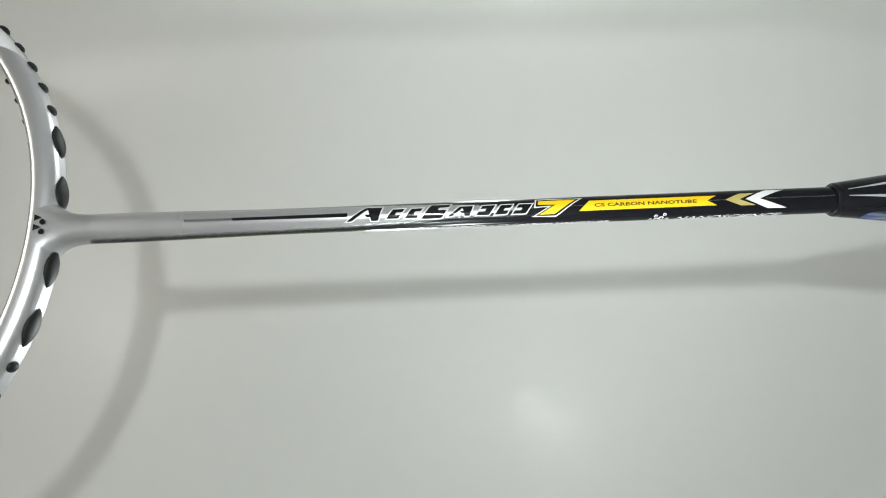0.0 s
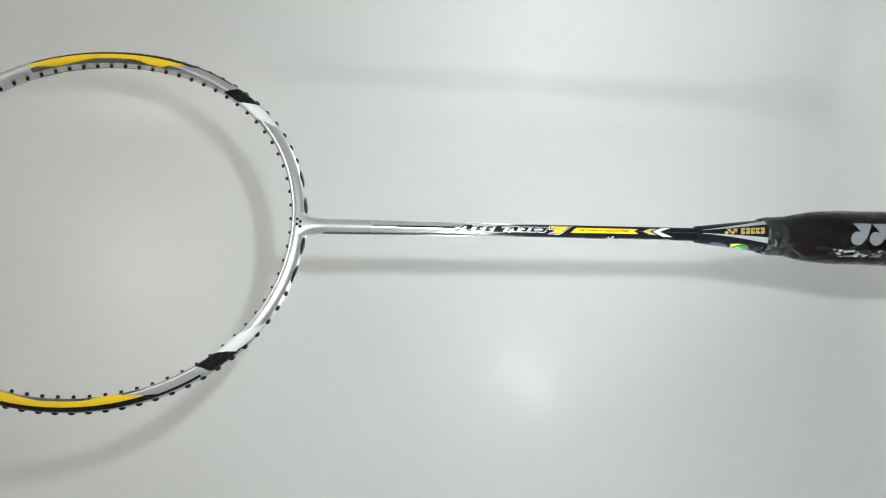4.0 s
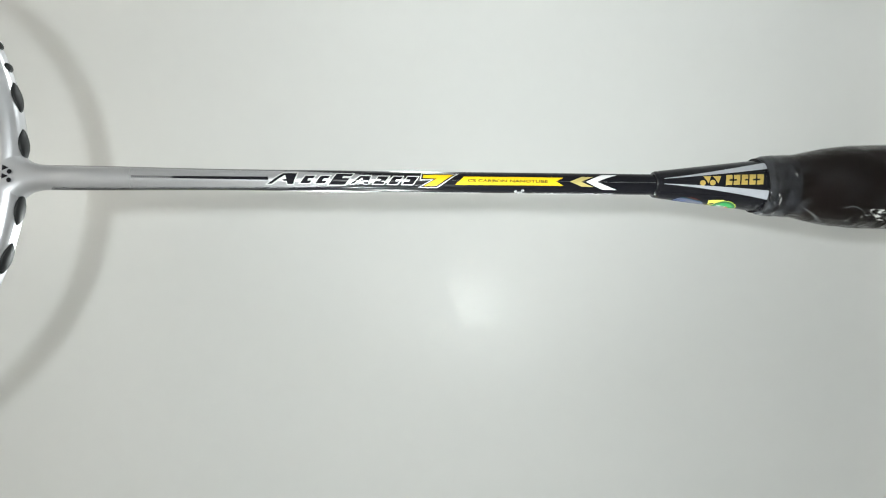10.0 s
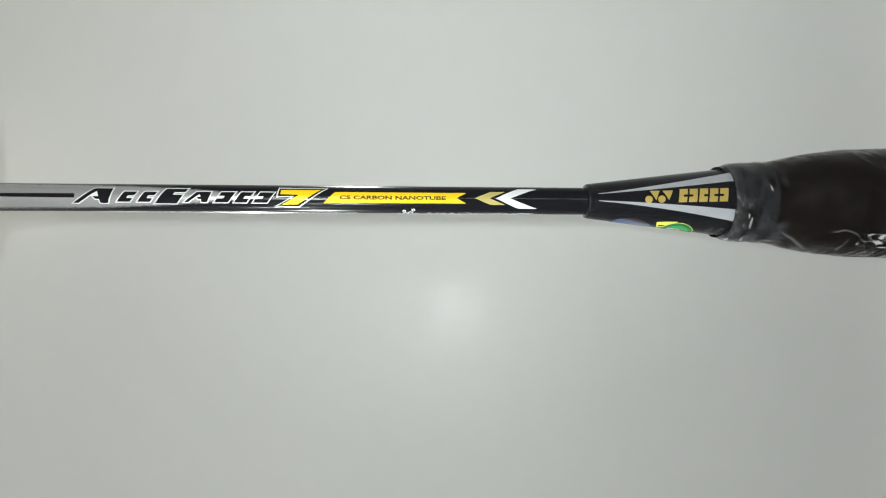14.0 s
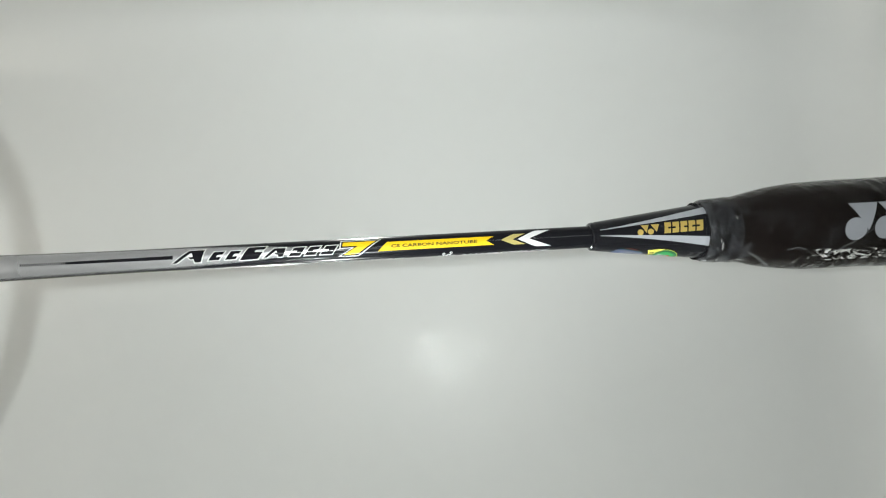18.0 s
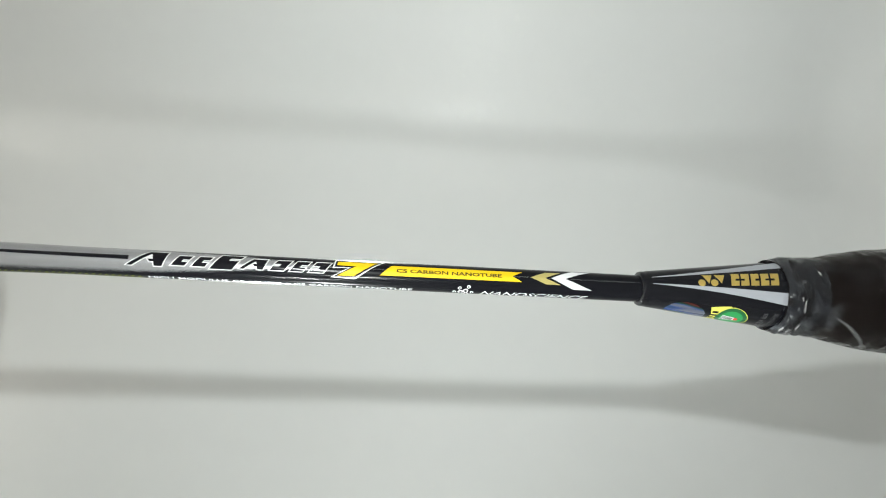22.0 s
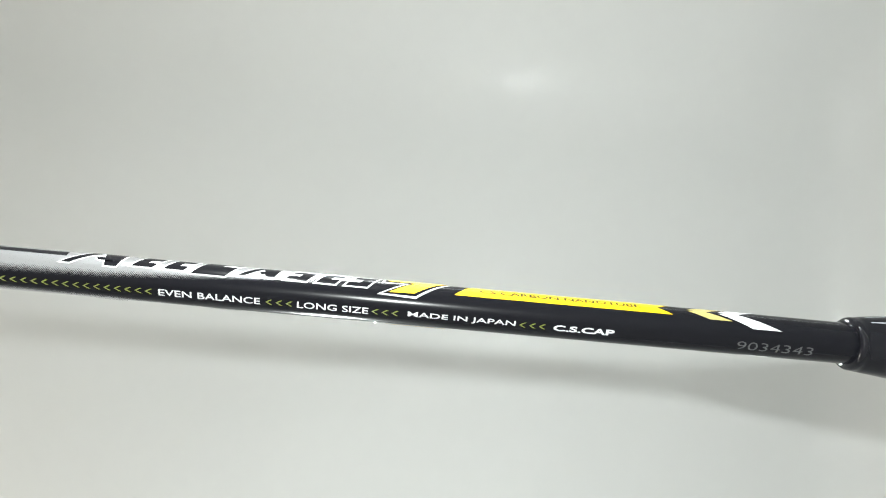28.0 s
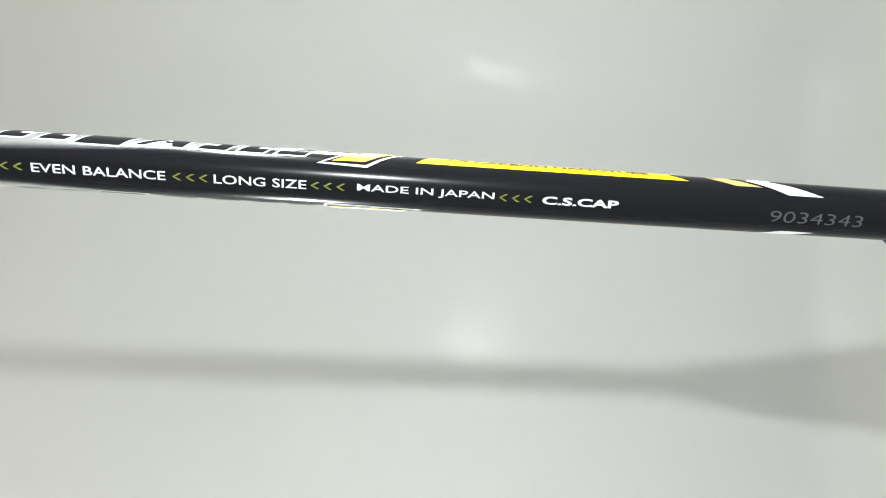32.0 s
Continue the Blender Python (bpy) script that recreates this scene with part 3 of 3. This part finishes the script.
wrap("sticker_fan", flat([[(21.2, -1.2), (21.2, 1.2), (24.6, 0.7), (24.6, -0.7)]]), WHITE, 88, 0.13, parent=cone, label="white fan shape")
for v in (-0.75, -0.25, 0.25, 0.75):
    wrap("fan_rib", flat([[(21.2, v - 0.1), (21.2, v + 0.1), (24.2, v * 0.6 + 0.08), (24.2, v * 0.6 - 0.08)]]), BLACK, 88, 0.15, parent=cone)
wrap("sticker_cork", flat([[(24.5, -0.7), (24.5, 0.7), (25.4, 0.5), (25.6, 0), (25.4, -0.5)]]), RED, 88, 0.15, parent=cone, label="red tip")
wrap("rating_lettering", letters("3U/18-24 lbs", -4.6, 4.6, 31.4, 1.5, 0.0, turned=True), SERIAL, 92, 0.04, parent=cone, label="faint grey letters")
wrap("rating_lettering", letters("G4/8.5-10.5kg", -5.0, 5.0, 34.0, 1.5, 0.0, turned=True), SERIAL, 92, 0.04, parent=cone, label="faint grey letters")


# ---------------------------------------------------------------- grip
GRIP_PROFILE = ((36, 9.2), (38, 9.9), (44, 10.0), (48, 10.5), (54, 11.6), (60, 12.7), (67, 13.5), (76, 13.9), (100, 14.1), (171, 14.1), (206, 14.3), (219, 15.2), (227, 16.0), (231, 16.2))


def grip_r(x):
    for (x0, r0), (x1, r1) in zip(GRIP_PROFILE, GRIP_PROFILE[1:]):
        if x <= x1:
            return r0 + (r1 - r0) * max(0, (x - x0)) / (x1 - x0)
    return GRIP_PROFILE[-1][1]


def tape(x, a):
    """Eight soft flats, and the overlap of the spiral tape."""
    f = 1 + 0.012 * math.cos(8 * a) * smoothstep(50, 75, x)
    s = ((x - 46) / 24.0 - a / (2 * math.pi)) % 1.0
    return f * (1 + 0.016 * (1 - s) * smoothstep(46, 60, x) - (0.02 if s > 0.965 else 0))


part("grip", lathe([(36 + i * 1.2, grip_r(36 + i * 1.2)) for i in range(163)], 72, tape), GRIP, racket, "black spiral-taped grip")
part("end_cap", lathe([(229, 0.01), (229, 15.9), (230.5, 16.4), (232, 16.2), (233, 15.2), (233, 0.01)], 64), CAP, racket)
rr = lambda x: grip_r(x) * 1.02
for p in ([ring_poly(80.7, -4.2, 3.6, 26)], [ring_poly(90.4, -4.2, 3.6, 26)], [[(79.2, 4.1), (88.8, 4.1), (84.9, -4.9)]], [[(89.2, 4.1), (98.4, 4.1), (94.6, -4.9)]]):
    wrap("grey_mark", flat(p), GREY_PRINT, 0, 0.12, rr, label="grey printed mark", step=1.2)
for i in range(5):
    wrap("grey_block", flat([slit(102 + 8.6 * i, 108.6 + 8.6 * i, -7.8, 3.9, -2.6, -1.2, i % 2 == 0, 0.0)]), GREY_PRINT, 0, 0.12, rr, label="grey printed block", step=1.2)


# clear film round the grip, wrinkled and shiny
def film_material():
    m = bpy.data.materials.new("clear_film")
    m.use_nodes = True
    n, l = m.node_tree.nodes, m.node_tree.links
    n.remove(n["Principled BSDF"])
    out = n["Material Output"]
    clear, gloss, mix, fr = n.new("ShaderNodeBsdfTransparent"), n.new("ShaderNodeBsdfGlossy"), n.new("ShaderNodeMixShader"), n.new("ShaderNodeFresnel")
    clear.inputs[0].default_value = (0.93, 0.93, 0.93, 1)
    gloss.inputs["Color"].default_value = (0.9, 0.9, 0.9, 1)
    gloss.inputs["Roughness"].default_value = 0.06
    fr.inputs["IOR"].default_value = 1.2
    co, tex, bp = n.new("ShaderNodeTexCoord"), n.new("ShaderNodeTexNoise"), n.new("ShaderNodeBump")
    mp = n.new("ShaderNodeMapping")
    mp.inputs["Scale"].default_value = (1, 0.45, 0.45)
    mp.inputs["Rotation"].default_value = (0, 0, 0.5)
    l.new(co.outputs["Object"], mp.inputs["Vector"])
    l.new(mp.outputs["Vector"], tex.inputs["Vector"])
    tex.inputs["Scale"].default_value, tex.inputs["Detail"].default_value = 330, 5
    bp.inputs["Strength"].default_value, bp.inputs["Distance"].default_value = 1.0, 0.0016
    l.new(tex.outputs["Fac"], bp.inputs["Height"])
    l.new(bp.outputs["Normal"], gloss.inputs["Normal"])
    l.new(bp.outputs["Normal"], fr.inputs["Normal"])
    l.new(fr.outputs[0], mix.inputs[0])
    l.new(clear.outputs[0], mix.inputs[1])
    l.new(gloss.outputs[0], mix.inputs[2])
    # milky smears, denser where the film is gathered at the cone
    milk, add = n.new("ShaderNodeBsdfDiffuse"), n.new("ShaderNodeMixShader")
    milk.inputs["Color"].default_value = (0.42, 0.45, 0.5, 1)
    sep, near, smear, mul = n.new("ShaderNodeSeparateXYZ"), n.new("ShaderNodeMapRange"), n.new("ShaderNodeTexNoise"), n.new("ShaderNodeMath")
    l.new(co.outputs["Object"], sep.inputs[0])
    l.new(sep.outputs[0], near.inputs["Value"])
    near.inputs["From Min"].default_value, near.inputs["From Max"].default_value = 0.042, 0.050
    near.inputs["To Min"].default_value, near.inputs["To Max"].default_value = 0.3, 0.022
    mp2 = n.new("ShaderNodeMapping")
    mp2.inputs["Scale"].default_value = (170, 110, 110)
    mp2.inputs["Rotation"].default_value = (0, 0.1, 0.15)
    l.new(co.outputs["Object"], mp2.inputs["Vector"])
    l.new(mp2.outputs["Vector"], smear.inputs["Vector"])
    smear.inputs["Scale"].default_value, smear.inputs["Detail"].default_value = 1.0, 4
    edge = n.new("ShaderNodeMapRange")
    edge.inputs["From Min"].default_value, edge.inputs["From Max"].default_value = 0.52, 0.72
    l.new(smear.outputs["Fac"], edge.inputs["Value"])
    mul.operation = "MULTIPLY"
    l.new(edge.outputs["Result"], mul.inputs[0])
    l.new(near.outputs["Result"], mul.inputs[1])
    l.new(mul.outputs[0], add.inputs[0])
    l.new(mix.outputs[0], add.inputs[1])
    l.new(milk.outputs[0], add.inputs[2])
    l.new(add.outputs[0], out.inputs[0])
    return m


def crease(x, a):
    p = Vector((x * 0.09, 2.2 * math.cos(a), 2.2 * math.sin(a)))
    gather = 0.02 * math.exp(-((x - 45.5) / 1.3) ** 2) + 0.012 * math.exp(-((x - 40.0) / 1.0) ** 2) 
    return 1 + 0.016 * abs(noise.noise(p)) + 0.006 * noise.noise(p * 3.1) + gather * (0.6 + 0.8 * noise.noise(p * 2))


def film_r(x):
    """Tight on the cone's end, a little loose over the tape."""
    return max(grip_r(x) * (1.004 + 0.028 * smoothstep(46, 54, x)) + 0.15, shaft_r(min(38, x)) + 0.1)


FILM = film_material()
film = part("plastic_film", lathe([(34.6 + i * 0.8, film_r(34.6 + i * 0.8)) for i in range(242)], 96, crease), FILM, racket, "clear wrinkled plastic film")
# pinched folds of the film: thin raised ridges that run slantwise round the grip
FOLD = material("pinched_film", (0.55, 0.57, 0.6), 0.18, spec=0.9, grain=0.3, grain_scale=700)
FOLD.node_tree.nodes["Principled BSDF"].inputs["Alpha"].default_value = 0.14
rng = random.Random(7)
for i in range(12):
    x0, a0 = 51 + 62 * rng.random(), 2 * math.pi * rng.random()
    run, sweep, bow = rng.uniform(8, 20), rng.uniform(-0.8, 0.8), rng.uniform(-0.4, 0.4)
    width = rng.uniform(0.15, 0.5)
    rows = []
    for j in range(25):
        v = j / 24
        x, a = x0 + run * v, a0 + sweep * v + bow * math.sin(math.pi * v) + 0.03 * noise.noise(Vector((v * 6, i, 0)))
        w = width * math.sin(math.pi * min(1, v * 0.98 + 0.01)) ** 0.6
        r = film_r(x) * crease(x, a) + 0.05
        rows.append([(x + dx, -(r + up) * math.sin(a + da), (r + up) * math.cos(a + da)) for dx, da, up in
                     ((-w * 0.5, -w / r, -0.1), (0, 0, 0.22), (w * 0.5, w / r, -0.1))])
    bm = grid(rows)
    bmesh.ops.recalc_face_normals(bm, faces=bm.faces)
    part("film_fold", bm, FOLD, film)
# edges of the film where its turns overlap: long slanting ridges round the grip
SEAM = material("film_edge", (0.6, 0.62, 0.62), 0.2, spec=0.8, grain=0.2, grain_scale=900)
SEAM.node_tree.nodes["Principled BSDF"].inputs["Alpha"].default_value = 0.13
# crinkled film along one flat of the grip and where it is gathered on the cone, its glints coloured in
GLINT = material("painted_glint_film", (0.95, 0.95, 0.95), 0.12, spec=1.0, metal=0.7)
GLINT.node_tree.nodes["Principled BSDF"].inputs["Alpha"].default_value = 0.7


def ridge(name, mat, x0, run, a0, sweep, width, rise, seed, steps=8, bow=0.0):
    """A raised ridge in the film from x0, a0 (place along and angle round the shaft) over run mm and sweep radians."""
    rows = []
    span = math.hypot(run, sweep * film_r(x0))
    for j in range(steps + 1):
        v = j / steps
        x, a = x0 + run * v, a0 + sweep * v + bow * math.sin(math.pi * v) + 0.04 * noise.noise(Vector((v * 4, seed, 3)))
        w = width * math.sin(math.pi * (0.02 + 0.96 * v)) ** 0.5
        r = film_r(x) * crease(x, a) + 0.03
        ux, ua = w * sweep * r / span, -w * run / span / r
        rows.append([(x + k * ux, -(r + up) * math.sin(a + k * ua), (r + up) * math.cos(a + k * ua)) for k, up in ((-1, -0.08), (0, rise), (1, -0.08))])
    bm = grid(rows)
    bmesh.ops.recalc_face_normals(bm, faces=bm.faces)
    part(name, bm, mat, film)


# bright metallic colour stands for highlights along one flat of the film
GLINT_SCRAPS = material("painted_glint_scraps", (0.92, 0.93, 0.93), 0.16, spec=1.0, metal=0.75)


def cracked(m, low, high, scale):
    """Breaks a sheet of film into scraps with clear gaps between them."""
    n, l = m.node_tree.nodes, m.node_tree.links
    co, mp, tex, edge = n.new("ShaderNodeTexCoord"), n.new("ShaderNodeMapping"), n.new("ShaderNodeTexNoise"), n.new("ShaderNodeMapRange")
    mp.inputs["Scale"].default_value = scale
    mp.inputs["Rotation"].default_value = (0.5, 0, 0)
    tex.inputs["Scale"].default_value, tex.inputs["Detail"].default_value, tex.inputs["Distortion"].default_value = 1.0, 3, 1.2
    l.new(co.outputs["Object"], mp.inputs["Vector"])
    l.new(mp.outputs["Vector"], tex.inputs["Vector"])
    edge.inputs["From Min"].default_value, edge.inputs["From Max"].default_value, edge.inputs["To Max"].default_value = low, high, 0.9
    l.new(tex.outputs["Fac"], edge.inputs["Value"])
    l.new(edge.outputs["Result"], n["Principled BSDF"].inputs["Alpha"])


cracked(GLINT_SCRAPS, 0.5, 0.6, (330, 520, 520))


def sheet(name, mat, x0, x1, a0, a1, nx, na, lift, rough, seed, label=""):
    """A crumpled sheet of film over part of the grip, between two places and two angles."""
    rows = []
    for i in range(nx + 1):
        row = []
        for j in range(na + 1):
            x, a = x0 + (x1 - x0) * i / nx, a0 + (a1 - a0) * j / na
            r = film_r(x) * crease(x, a) + lift + rough * noise.noise(Vector((x * 0.9, 14 * math.cos(a), 14 * math.sin(a) + seed)))
            row.append((x, -r * math.sin(a), r * math.cos(a)))
        rows.append(row)
    bm = grid(rows, closed_v=abs(a1 - a0) > 6.1)
    bmesh.ops.recalc_face_normals(bm, faces=bm.faces)
    return part(name, bm, mat, film, label, smooth=False)


sheet("painted_glint_strip", GLINT_SCRAPS, 67, 152, radians(41), radians(59), 120, 9, 0.25, 0.5, 3, "crumpled film with its glints coloured bright")
COLLAR = material("gathered_film", (0.022, 0.024, 0.03), 0.14, spec=0.8)
cracked(COLLAR, 0.34, 0.72, (240, 110, 110))
sheet("gathered_collar", COLLAR, 36.0, 46.5, 0, 2 * math.pi * 71 / 72, 14, 71, 0.18, 0.5, 9, "slate grey gathered film")
for i in range(22):
    ridge("painted_glint_crinkle", GLINT, rng.choice((38.6, 39.4, 44.6)) + rng.gauss(0, 0.9), rng.uniform(-0.4, 0.4), 2 * math.pi * rng.random(), rng.uniform(0.06, 0.32),
          rng.uniform(0.12, 0.4), rng.uniform(0.1, 0.4), 70 + i)
for i in range(14):
    ridge("film_seam", SEAM, 47 + 7.5 * i + rng.uniform(-2, 2), rng.uniform(8, 17), 2 * math.pi * rng.random(), rng.choice((-1, 1)) * rng.uniform(0.7, 1.7),
          rng.uniform(0.35, 0.8), rng.uniform(0.1, 0.25), 120 + i, 24, rng.uniform(-0.3, 0.3))
film.visible_shadow = False

# small mark on the front and back of the throat
for around, z in ((0, 1), (180, -1)):
    for p in (ring_poly(-214.9, 0.85, 0.8), ring_poly(-214.9, -1.95, 0.8), [(-217.3, 1.2), (-217.3, 3.1), (-215.2, 2.15)], [(-217.3, -1.6), (-217.3, 0.3), (-215.2, -0.65)]):
        bm = flat([p])
        for q in bm.verts:
            q.co = Vector((q.co.x, q.co.y * z, z * 5.47)) * MM
        part("throat_mark", bm, BLACK, racket)
